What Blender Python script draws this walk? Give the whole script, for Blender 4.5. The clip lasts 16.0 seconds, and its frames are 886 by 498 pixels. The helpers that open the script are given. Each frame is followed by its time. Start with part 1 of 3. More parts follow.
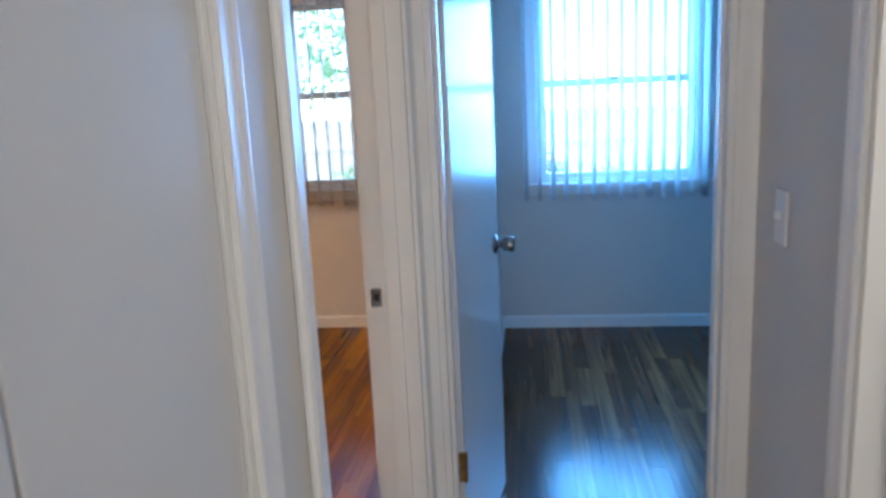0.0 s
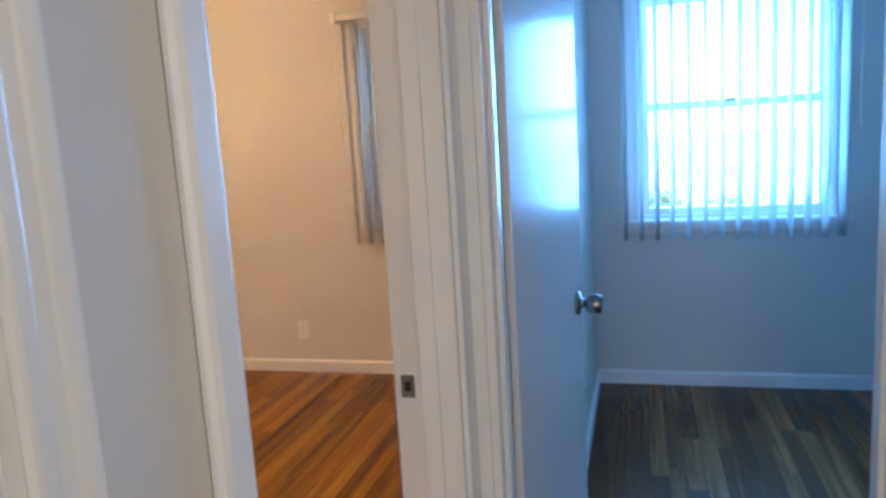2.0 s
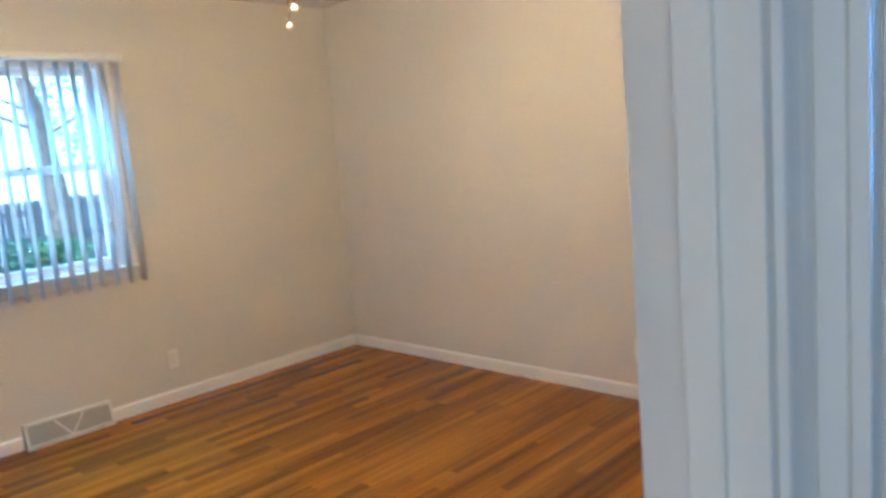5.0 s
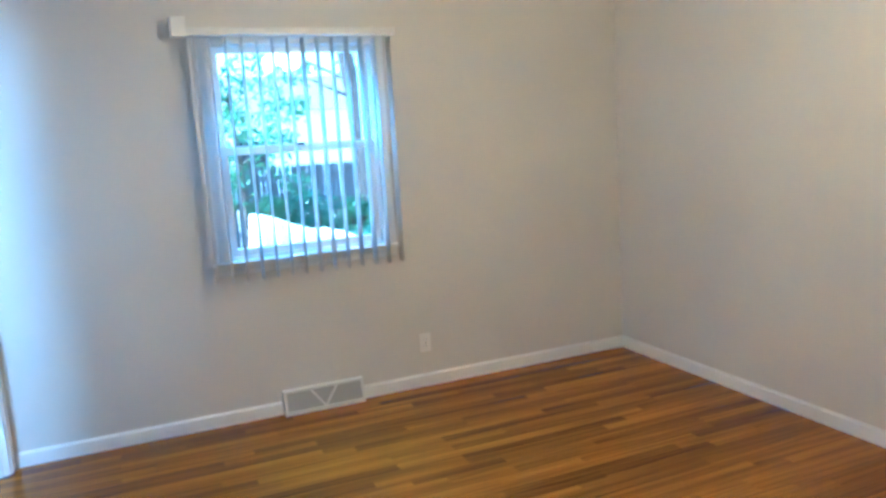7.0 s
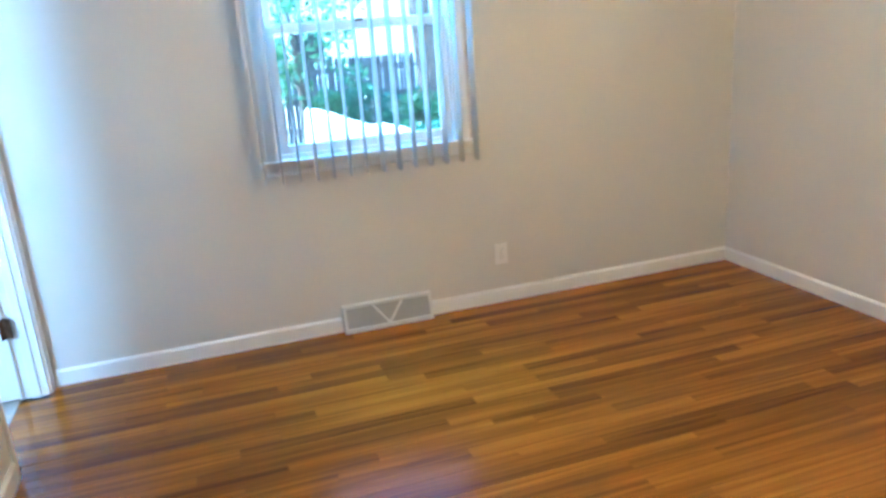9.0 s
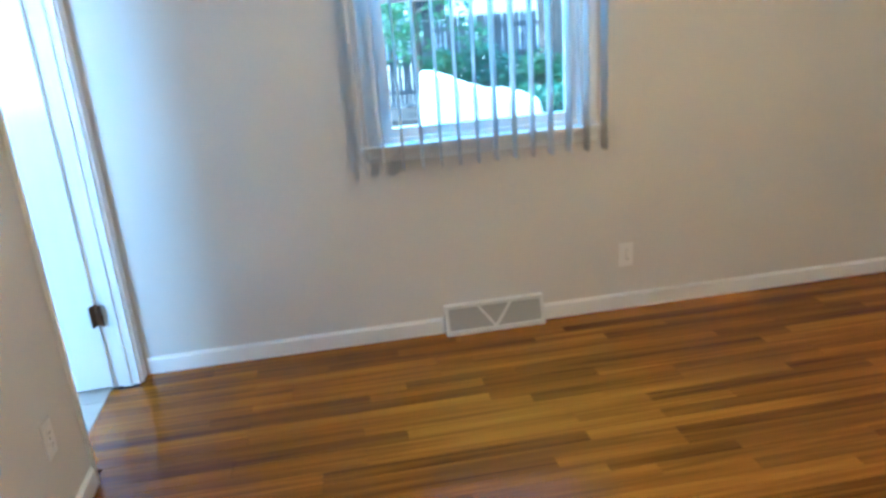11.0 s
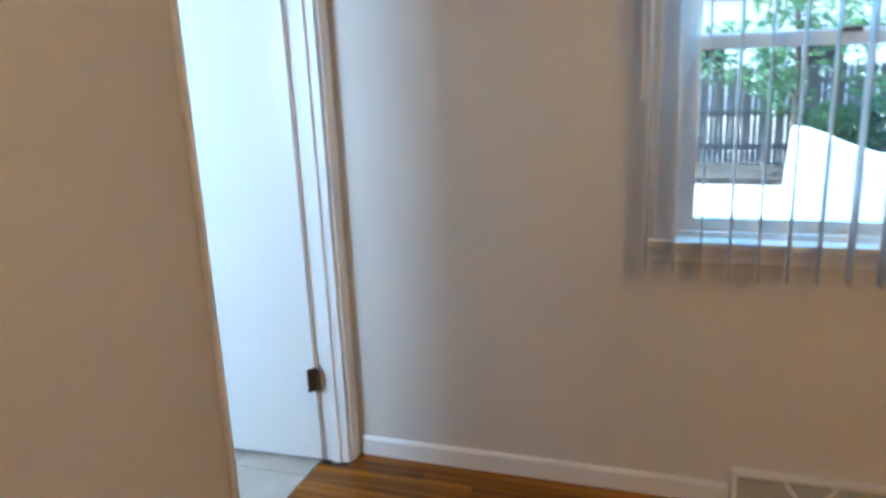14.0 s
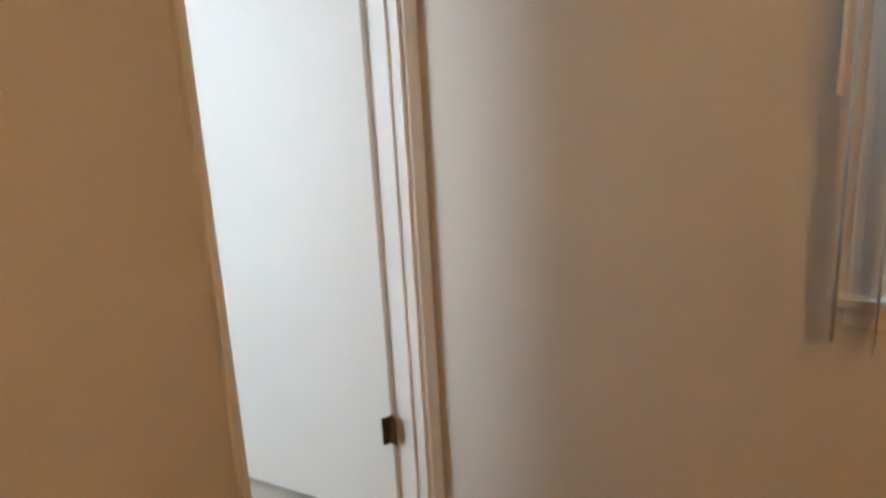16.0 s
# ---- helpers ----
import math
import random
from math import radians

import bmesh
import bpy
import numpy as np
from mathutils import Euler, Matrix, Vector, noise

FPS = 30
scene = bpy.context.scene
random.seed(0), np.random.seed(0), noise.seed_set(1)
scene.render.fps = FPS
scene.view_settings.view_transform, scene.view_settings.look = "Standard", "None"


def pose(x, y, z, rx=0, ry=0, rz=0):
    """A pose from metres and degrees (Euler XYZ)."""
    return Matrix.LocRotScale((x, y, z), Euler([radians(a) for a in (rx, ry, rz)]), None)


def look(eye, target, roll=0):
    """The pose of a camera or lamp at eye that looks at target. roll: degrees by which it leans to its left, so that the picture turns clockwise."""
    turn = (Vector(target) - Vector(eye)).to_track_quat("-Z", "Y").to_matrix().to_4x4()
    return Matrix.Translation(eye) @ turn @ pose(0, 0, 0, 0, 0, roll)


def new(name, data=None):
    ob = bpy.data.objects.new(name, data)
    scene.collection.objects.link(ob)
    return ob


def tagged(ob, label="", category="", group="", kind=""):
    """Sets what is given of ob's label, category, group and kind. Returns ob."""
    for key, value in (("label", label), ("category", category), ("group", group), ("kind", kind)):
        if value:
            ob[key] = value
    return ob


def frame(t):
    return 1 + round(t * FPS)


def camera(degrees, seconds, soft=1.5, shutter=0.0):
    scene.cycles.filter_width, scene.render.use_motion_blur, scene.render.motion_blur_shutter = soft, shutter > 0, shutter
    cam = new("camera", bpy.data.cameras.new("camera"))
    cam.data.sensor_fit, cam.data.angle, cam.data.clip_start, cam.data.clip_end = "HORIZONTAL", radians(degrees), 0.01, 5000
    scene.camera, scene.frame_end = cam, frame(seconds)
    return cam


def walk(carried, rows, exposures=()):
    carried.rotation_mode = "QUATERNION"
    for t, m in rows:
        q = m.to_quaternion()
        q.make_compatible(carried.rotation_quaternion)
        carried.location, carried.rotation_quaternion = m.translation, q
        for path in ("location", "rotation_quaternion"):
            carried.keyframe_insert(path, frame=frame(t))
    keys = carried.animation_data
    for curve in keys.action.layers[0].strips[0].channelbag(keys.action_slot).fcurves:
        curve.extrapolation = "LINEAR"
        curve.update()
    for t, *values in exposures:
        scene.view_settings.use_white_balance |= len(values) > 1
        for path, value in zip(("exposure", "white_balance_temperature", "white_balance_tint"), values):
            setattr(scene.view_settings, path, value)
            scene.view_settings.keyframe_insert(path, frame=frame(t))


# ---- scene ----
cam = camera(62.0, 16.0, soft=3.0, shutter=0.5)
PATH = [
    (0, (4.336, -4.459, 1.412), (4.094, -2.514, 1.013), -2.8),
    (0.5, (4.357, -4.338, 1.415), (4.006, -2.405, 1.041), -3.2),
    (1, (4.376, -4.224, 1.413), (3.982, -2.302, 1.025), -2.9),
    (1.5, (4.383, -4.114, 1.408), (3.939, -2.204, 1.012), -3.1),
    (2, (4.379, -4.012, 1.410), (3.861, -2.106, 1.096), -3.5),
    (2.5, (4.379, -3.917, 1.411), (3.814, -2.029, 1.070), -4.5),
    (3, (4.391, -3.812, 1.407), (3.679, -1.969, 1.095), -4.3),
    (3.5, (4.407, -3.701, 1.403), (3.491, -1.952, 1.086), -3.6),
    (3.7, (4.413, -3.666, 1.403), (3.432, -1.957, 1.060), -3.7),
    (5.8, (4.182, -3.210, 1.430), (2.604, -1.984, 1.268), -3.9),
    (6, (4.169, -3.179, 1.438), (2.549, -2.000, 1.302), -3.2),
    (6.5, (4.095, -3.021, 1.467), (2.325, -2.101, 1.232), -2.7),
    (7, (3.975, -2.937, 1.480), (2.153, -2.172, 1.173), -3.5),
    (7.5, (3.853, -2.885, 1.437), (2.022, -2.166, 1.079), -3.3),
    (8, (3.705, -2.867, 1.380), (1.891, -2.144, 0.948), -4.9),
    (8.5, (3.552, -2.846, 1.385), (1.731, -2.191, 0.879), -4.6),
    (11, (3.027, -2.713, 1.458), (1.157, -2.437, 0.804), -4.3),
    (11.5, (2.932, -2.655, 1.459), (1.037, -2.549, 0.830), -3.8),
    (12, (2.822, -2.581, 1.461), (0.923, -2.595, 0.833), -1.9),
    (12.5, (2.693, -2.526, 1.462), (0.813, -2.670, 0.793), -2.9),
    (13, (2.552, -2.502, 1.467), (0.663, -2.805, 0.885), -2.6),
    (13.5, (2.419, -2.483, 1.466), (0.557, -2.916, 0.879), -4.0),
    (14, (2.282, -2.456, 1.454), (0.452, -3.079, 0.943), -2.4),
    (14.5, (2.129, -2.429, 1.434), (0.349, -3.180, 0.916), -1.4),
    (15, (1.976, -2.429, 1.417), (0.224, -3.246, 0.904), -2.1),
    (15.5, (1.838, -2.454, 1.416), (0.136, -3.411, 0.975), -3.2),
    (16, (1.708, -2.485, 1.421), (0.071, -3.513, 0.907), -3.1),
]
EXPOSURES = [
    (0, 3.0, 5000, 9), (2, 3.05, 5200, 10), (3.7, 3.12, 5450, 10), (5.8, 3.12, 3600, -4), (7, 3.12, 3650, -4), (8, 3.12, 3750, -5), (8.5, 3.4, 3850, -4),
    (11, 3.05, 3850, -5), (11.5, 3.25, 3850, -4), (12, 2.85, 3900, -5), (12.5, 2.85, 4050, -4), (13, 2.75, 4200, -3), (13.5, 2.58, 4350, -2), (14, 2.4, 4700, 2),
    (14.5, 2.17, 5300, 8), (15, 2.17, 5450, 7), (16, 2.08, 6300, 10),
]
walk(cam, [(t, look(eye, target, roll)) for t, eye, target, roll in PATH], EXPOSURES)


# ---- world and light ----
world = bpy.data.worlds.new("sky_world")
scene.world = world
world.use_nodes = True
wn = world.node_tree.nodes
sky = wn.new("ShaderNodeTexSky")
sky.sky_type = "NISHITA"
sky.sun_disc = False
sky.sun_elevation = radians(58)
sky.sun_rotation = radians(190)
wn["Background"].inputs["Strength"].default_value = 0.15
world.node_tree.links.new(sky.outputs[0], wn["Background"].inputs["Color"])

sun = new("sun", bpy.data.lights.new("sun", "SUN"))
sun.data.energy = 4.5
sun.data.angle = radians(0.5)
sun.data.color = (1.0, 0.95, 0.87)
sun.matrix_world = look((-1.0, -6.0, 10.0), (0, 0, 0))


def area(name, x, y, z, target, w, h, power, color):
    ob = new(name, bpy.data.lights.new(name, "AREA"))
    ob.data.shape, ob.data.size, ob.data.size_y = "RECTANGLE", w, h
    ob.data.energy, ob.data.color = power, color
    ob.matrix_world = look((x, y, z), target)
    return ob


# daylight through the bathroom window, which is out of view
area("bathroom_window_light", 1.99, -4.3, 1.45, (0, -4.3, 1.45), 0.55, 0.95, 5.4, (0.82, 0.92, 1.0))
# added lamp for light from down the hall; the end wall has no window
area("hall_fill_light", 4.43, -6.98, 1.3, (4.43, 0, 1.3), 0.8, 2.1, 3.0, (1.0, 0.80, 0.57))
# added fill lamp in the unseen, windowless side room; brightens the hall casings
area("side_room_fill_light", 5.58, -3.85, 1.35, (4.0, -3.75, 1.2), 1.3, 1.6, 1.9, (1.0, 0.78, 0.53))
# sky light in the opening of the second room's window
area("second_room_window_light", 4.833, 0.20, 1.45, (4.833, -3, 1.2), 0.88, 1.1, 13, (0.22, 0.53, 1.0))
# added lamp, hidden over the west window's head, lights its blind like sky
area("west_blind_fill_light", -0.36, -2.055, 2.28, (0.15, -2.055, 1.3), 0.86, 0.25, 6.5, (0.40, 0.75, 1.0))


# ---- materials ----
def material(name, color, rough=0.5, metal=0.0, var=0.06, scale=6.0, bump=0.05, bump_scale=180.0, coat=0.0):
    """A surface with a broad stain, a fine grain and a fine relief."""
    m = bpy.data.materials.new(name)
    m.use_nodes = True
    n, k = m.node_tree.nodes, m.node_tree.links
    p = n["Principled BSDF"]
    co = n.new("ShaderNodeTexCoord")
    big = n.new("ShaderNodeTexNoise")
    big.inputs["Scale"].default_value, big.inputs["Detail"].default_value = scale, 4
    fine = n.new("ShaderNodeTexNoise")
    fine.inputs["Scale"].default_value, fine.inputs["Detail"].default_value = bump_scale, 2
    for t in (big, fine):
        k.new(co.outputs["Object"], t.inputs["Vector"])
    ramp = n.new("ShaderNodeValToRGB")
    ramp.color_ramp.elements[0].position, ramp.color_ramp.elements[1].position = 0.3, 0.7
    ramp.color_ramp.elements[0].color = (*[c * (1 - var) for c in color], 1)
    ramp.color_ramp.elements[1].color = (*[min(1, c * (1 + var)) for c in color], 1)
    k.new(big.outputs["Fac"], ramp.inputs["Fac"])
    k.new(ramp.outputs["Color"], p.inputs["Base Color"])
    p.inputs["Roughness"].default_value = rough
    p.inputs["Metallic"].default_value = metal
    p.inputs["Coat Weight"].default_value = coat
    p.inputs["Coat Roughness"].default_value = 0.12
    if bump:
        b = n.new("ShaderNodeBump")
        b.inputs["Strength"].default_value, b.inputs["Distance"].default_value = bump, 0.002
        k.new(fine.outputs["Fac"], b.inputs["Height"])
        k.new(b.outputs["Normal"], p.inputs["Normal"])
    return m


def wood_floor(name, dark, mid, light, by_island=False, gloss=0.3):
    """Strip flooring with a hue of its own for each board, grain along y and a satin varnish."""
    m = bpy.data.materials.new(name)
    m.use_nodes = True
    n, k = m.node_tree.nodes, m.node_tree.links
    p = n["Principled BSDF"]
    co = n.new("ShaderNodeTexCoord")
    if by_island:
        g = n.new("ShaderNodeNewGeometry")
        rnd = g.outputs["Random Per Island"]
    else:
        g = n.new("ShaderNodeObjectInfo")
        rnd = g.outputs["Random"]
    shift = n.new("ShaderNodeVectorMath")
    shift.operation = "MULTIPLY_ADD"
    shift.inputs[1].default_value = (37.0, 53.0, 11.0)
    comb = n.new("ShaderNodeCombineXYZ")
    for i in range(3):
        k.new(rnd, comb.inputs[i])
    k.new(comb.outputs[0], shift.inputs[0])
    k.new(co.outputs["Object"], shift.inputs[2])
    stretch = n.new("ShaderNodeMapping")
    stretch.inputs["Scale"].default_value = (46.0, 1.3, 46.0)
    k.new(shift.outputs[0], stretch.inputs["Vector"])
    grain = n.new("ShaderNodeTexNoise")
    grain.inputs["Scale"].default_value, grain.inputs["Detail"].default_value = 1.0, 6
    grain.inputs["Distortion"].default_value = 0.6
    k.new(stretch.outputs[0], grain.inputs["Vector"])
    add = n.new("ShaderNodeMath")
    add.operation = "MULTIPLY_ADD"
    add.inputs[1].default_value, add.inputs[2].default_value = 1.15, -0.32
    k.new(grain.outputs["Fac"], add.inputs[0])
    tone = n.new("ShaderNodeMath")
    tone.operation = "MULTIPLY_ADD"
    tone.inputs[1].default_value = 0.45
    k.new(rnd, tone.inputs[0])
    k.new(add.outputs[0], tone.inputs[2])
    ramp = n.new("ShaderNodeValToRGB")
    e = ramp.color_ramp.elements
    e[0].position, e[0].color = 0.0, (*dark, 1)
    e[1].position, e[1].color = 1.0, (*light, 1)
    c = e.new(0.5)
    c.color = (*mid, 1)
    k.new(tone.outputs[0], ramp.inputs["Fac"])
    k.new(ramp.outputs["Color"], p.inputs["Base Color"])
    wear = n.new("ShaderNodeTexNoise")
    wear.inputs["Scale"].default_value = 3.0
    k.new(shift.outputs[0], wear.inputs["Vector"])
    rr = n.new("ShaderNodeMapRange")
    rr.inputs["To Min"].default_value, rr.inputs["To Max"].default_value = 0.13, 0.27
    k.new(wear.outputs["Fac"], rr.inputs["Value"])
    k.new(rr.outputs[0], p.inputs["Roughness"])
    p.inputs["Specular IOR Level"].default_value = gloss
    b = n.new("ShaderNodeBump")
    b.inputs["Strength"].default_value, b.inputs["Distance"].default_value = 0.12, 0.001
    k.new(grain.outputs["Fac"], b.inputs["Height"])
    k.new(b.outputs["Normal"], p.inputs["Normal"])
    return m


def leaves(name, color, through_color):
    m = bpy.data.materials.new(name)
    m.use_nodes = True
    n, k = m.node_tree.nodes, m.node_tree.links
    p = n["Principled BSDF"]
    g = n.new("ShaderNodeNewGeometry")
    ramp = n.new("ShaderNodeValToRGB")
    ramp.color_ramp.elements[0].color = (*[c * 0.5 for c in color], 1)
    ramp.color_ramp.elements[1].color = (*[c * 1.5 for c in color], 1)
    k.new(g.outputs["Random Per Island"], ramp.inputs["Fac"])
    k.new(ramp.outputs["Color"], p.inputs["Base Color"])
    p.inputs["Roughness"].default_value = 0.35
    t = n.new("ShaderNodeBsdfTranslucent")
    t.inputs["Color"].default_value = (*through_color, 1)
    mix = n.new("ShaderNodeMixShader")
    mix.inputs[0].default_value = 0.35
    k.new(p.outputs[0], mix.inputs[1])
    k.new(t.outputs[0], mix.inputs[2])
    k.new(mix.outputs[0], n["Material Output"].inputs["Surface"])
    return m


def glass_material():
    m = bpy.data.materials.new("window_glass")
    m.use_nodes = True
    n, k = m.node_tree.nodes, m.node_tree.links
    n.remove(n["Principled BSDF"])
    clear = n.new("ShaderNodeBsdfTransparent")
    clear.inputs["Color"].default_value = (0.93, 0.96, 0.95, 1)
    gloss = n.new("ShaderNodeBsdfGlossy")
    gloss.inputs["Roughness"].default_value = 0.02
    fr = n.new("ShaderNodeFresnel")
    fr.inputs["IOR"].default_value = 1.45
    mix = n.new("ShaderNodeMixShader")
    k.new(fr.outputs[0], mix.inputs[0])
    k.new(clear.outputs[0], mix.inputs[1])
    k.new(gloss.outputs[0], mix.inputs[2])
    k.new(mix.outputs[0], n["Material Output"].inputs["Surface"])
    return m


def glow(name, color, strength):
    m = bpy.data.materials.new(name)
    m.use_nodes = True
    p = m.node_tree.nodes["Principled BSDF"]
    p.inputs["Base Color"].default_value = (0.9, 0.88, 0.84, 1)
    p.inputs["Roughness"].default_value = 0.3
    p.inputs["Emission Color"].default_value = (*color, 1)
    p.inputs["Emission Strength"].default_value = strength
    return m


def vinyl_material():
    m = material("blind_vinyl", (0.84, 0.84, 0.83), 0.4, var=0.02, bump=0.03)
    n, k = m.node_tree.nodes, m.node_tree.links
    t = n.new("ShaderNodeBsdfTranslucent")
    t.inputs["Color"].default_value = (0.68, 0.71, 0.72, 1)
    mix = n.new("ShaderNodeMixShader")
    mix.inputs[0].default_value = 0.55
    k.new(n["Principled BSDF"].outputs[0], mix.inputs[1])
    k.new(t.outputs[0], mix.inputs[2])
    k.new(mix.outputs[0], n["Material Output"].inputs["Surface"])
    return m


WALL = material("wall_paint", (0.69, 0.67, 0.63), 0.6, var=0.025, scale=1.6, bump=0.12, bump_scale=260)
CEIL = material("ceiling_paint", (0.8, 0.79, 0.77), 0.8, var=0.02, scale=2, bump=0.15, bump_scale=200)
TRIM = material("trim_gloss_paint", (0.85, 0.85, 0.84), 0.33, var=0.02, scale=5, bump=0.06, bump_scale=60)
DOOR = material("door_gloss_paint", (0.79, 0.79, 0.78), 0.16, var=0.015, scale=3, bump=0.03, bump_scale=30)
OAK = wood_floor("oak_strip", (0.05, 0.016, 0.001), (0.25, 0.092, 0.002), (0.47, 0.20, 0.005), gloss=0.2)
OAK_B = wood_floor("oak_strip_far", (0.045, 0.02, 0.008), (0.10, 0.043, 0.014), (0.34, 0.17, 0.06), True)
SUB = material("subfloor", (0.03, 0.018, 0.01), 0.9, var=0.2)
TILE = material("stone_tile", (0.55, 0.52, 0.46), 0.35, var=0.16, scale=5, bump=0.05, bump_scale=40)
GROUT = material("grout", (0.33, 0.31, 0.28), 0.9, var=0.1)
STEEL = material("satin_steel", (0.27, 0.26, 0.245), 0.25, metal=1.0, var=0.05, bump=0.02)
BRONZE = material("worn_bronze", (0.16, 0.10, 0.06), 0.4, metal=0.9, var=0.3, scale=40, bump=0.1)
BRASS = material("dull_brass", (0.42, 0.27, 0.09), 0.35, metal=1.0, var=0.25, scale=50)
DARK = material("dark_recess", (0.015, 0.014, 0.013), 0.8, var=0.1)
PLASTIC = material("white_plastic", (0.84, 0.83, 0.81), 0.3, var=0.02, bump=0.0)
METALW = material("white_enamel", (0.76, 0.76, 0.74), 0.35, var=0.04, scale=20, bump=0.03)
MESHW = material("grey_perforated_sheet", (0.42, 0.42, 0.41), 0.5, var=0.12, scale=300, bump=0.4, bump_scale=420)
VINYL = vinyl_material()
GLASS = glass_material()
LAMP = glow("lit_opal_glass", (1.0, 0.54, 0.18), 15.5)
FANWHITE = material("fan_white", (0.75, 0.74, 0.71), 0.4, var=0.03)
FENCE = material("weathered_cedar", (0.12, 0.108, 0.10), 0.85, var=0.3, scale=9, bump=0.4, bump_scale=60)
TARP = material("white_tarpaulin", (0.8, 0.8, 0.78), 0.5, var=0.08, scale=4, bump=0.3, bump_scale=20)
SAND = material("dry_pale_ground", (0.42, 0.38, 0.31), 0.95, var=0.25, scale=1.2, bump=0.6, bump_scale=30)
# dark ground tone that paints the shade at the fence foot
FENCE_SHADE = material("fence_foot_shade", (0.045, 0.036, 0.028), 0.95, var=0.4, scale=7, bump=0.9, bump_scale=40)
BARK = material("bark", (0.10, 0.075, 0.055), 0.9, var=0.4, scale=14, bump=0.9, bump_scale=25)
LEAF = leaves("leaf_green", (0.08, 0.135, 0.07), (0.18, 0.32, 0.12))
LEAF2 = leaves("leaf_bluegreen", (0.06, 0.11, 0.075), (0.14, 0.26, 0.15))
SIDING = material("white_siding", (0.75, 0.75, 0.73), 0.6, var=0.05, scale=2)
ROOF = material("grey_shingle", (0.16, 0.15, 0.15), 0.9, var=0.2, scale=20)


# ---- mesh helpers ----
def box(bm, x0, x1, y0, y1, z0, z1, bevel=0.0):
    vs = [bm.verts.new((x, y, z)) for x in (x0, x1) for y in (y0, y1) for z in (z0, z1)]
    fs = [bm.faces.new([vs[i] for i in q]) for q in
          ((0, 1, 3, 2), (4, 6, 7, 5), (0, 4, 5, 1), (2, 3, 7, 6), (0, 2, 6, 4), (1, 5, 7, 3))]
    if bevel:
        es = list({e for f in fs for e in f.edges})
        bmesh.ops.bevel(bm, geom=es, offset=bevel, segments=2, profile=0.6, affect="EDGES", clamp_overlap=True)
    return bm


def cuboid(x0, x1, y0, y1, z0, z1, bevel=0.0):
    return box(bmesh.new(), x0, x1, y0, y1, z0, z1, bevel)


def lathe(profile, segs=20, axis="z"):
    """A turned shape from (radius, height) pairs."""
    bm = bmesh.new()
    rings = []
    for r, h in profile:
        ring = []
        for i in range(segs):
            a = 2 * math.pi * i / segs
            p = (r * math.cos(a), r * math.sin(a), h)
            if axis == "x":
                p = (h, p[0], p[1])
            elif axis == "y":
                p = (p[1], h, p[0])
            ring.append(bm.verts.new(p))
        rings.append(ring)
    for a, b in zip(rings, rings[1:]):
        for i in range(segs):
            bm.faces.new((a[i], a[(i + 1) % segs], b[(i + 1) % segs], b[i]))
    bm.faces.new(rings[0][::-1])
    bm.faces.new(rings[-1])
    return bm


def extrude(points, axis, a, b):
    """A bar with a cross-section, from a to b along axis. Points are in the two other axes, in x, y, z order."""
    bm = bmesh.new()
    ends = []
    for t in (a, b):
        row = []
        for p, q in points:
            row.append(bm.verts.new({"x": (t, p, q), "y": (p, t, q), "z": (p, q, t)}[axis]))
        ends.append(row)
    n = len(points)
    for i in range(n):
        bm.faces.new((ends[0][i], ends[0][(i + 1) % n], ends[1][(i + 1) % n], ends[1][i]))
    bm.faces.new(ends[0][::-1])
    bm.faces.new(ends[1])
    return bm


def finish(bm, name, mat, smooth=False):
    bmesh.ops.recalc_face_normals(bm, faces=bm.faces)
    me = bpy.data.meshes.new(name)
    bm.to_mesh(me)
    bm.free()
    me.materials.append(mat)
    if smooth:
        for f in me.polygons:
            f.use_smooth = True
    return me


def part(name, bm, mat, parent, label="", smooth=False):
    ob = new(name, finish(bm, name, mat, smooth))
    ob.parent = parent
    if label:
        ob["label"] = label
    return ob


def thing(name, m, label, category, group="", kind=""):
    ob = new(name)
    ob.empty_display_size = 0.1
    ob.matrix_world = m
    return tagged(ob, label, category, group, kind)


def structure(name, bm, mat, label, category):
    ob = new(name, finish(bm, name, mat))
    return tagged(ob, label, category, kind="structure")


H = 2.44


def wall(name, axis, c0, c1, a0, a1, holes=(), z0=0.0, z1=H, label="warm white painted plaster wall"):
    """A wall between c0 and c1, running along axis from a0 to a1, with holes (a0, a1, z0, z1)."""
    bm = bmesh.new()

    def put(p0, p1, q0, q1):
        if p1 - p0 > 1e-4 and q1 - q0 > 1e-4:
            if axis == "x":
                box(bm, p0, p1, c0, c1, q0, q1)
            else:
                box(bm, c0, c1, p0, p1, q0, q1)

    at = a0
    for h0, h1, hz0, hz1 in sorted(holes):
        put(at, h0, z0, z1)
        put(h0, h1, z0, hz0)
        put(h0, h1, hz1, z1)
        at = h1
    put(at, a1, z0, z1)
    return structure(name, bm, WALL, label, "wall")


# ---- plan ----
SOUTH = -3.605          # face of the bedroom's south wall
EAST = 3.938            # face of the bedroom's east wall
HALL_W, HALL_E = 4.055, 4.85
B_F, B_S, B_W = -2.69, -2.575, 4.14
B_N = -0.05            # face of the second room's north wall
D2, D2W = 4.095, 0.705 # second room's door opening
D3W = 0.70             # bathroom door opening
WZ0, WZ1 = 0.88, 2.01  # window openings
DT = 2.05              # door openings

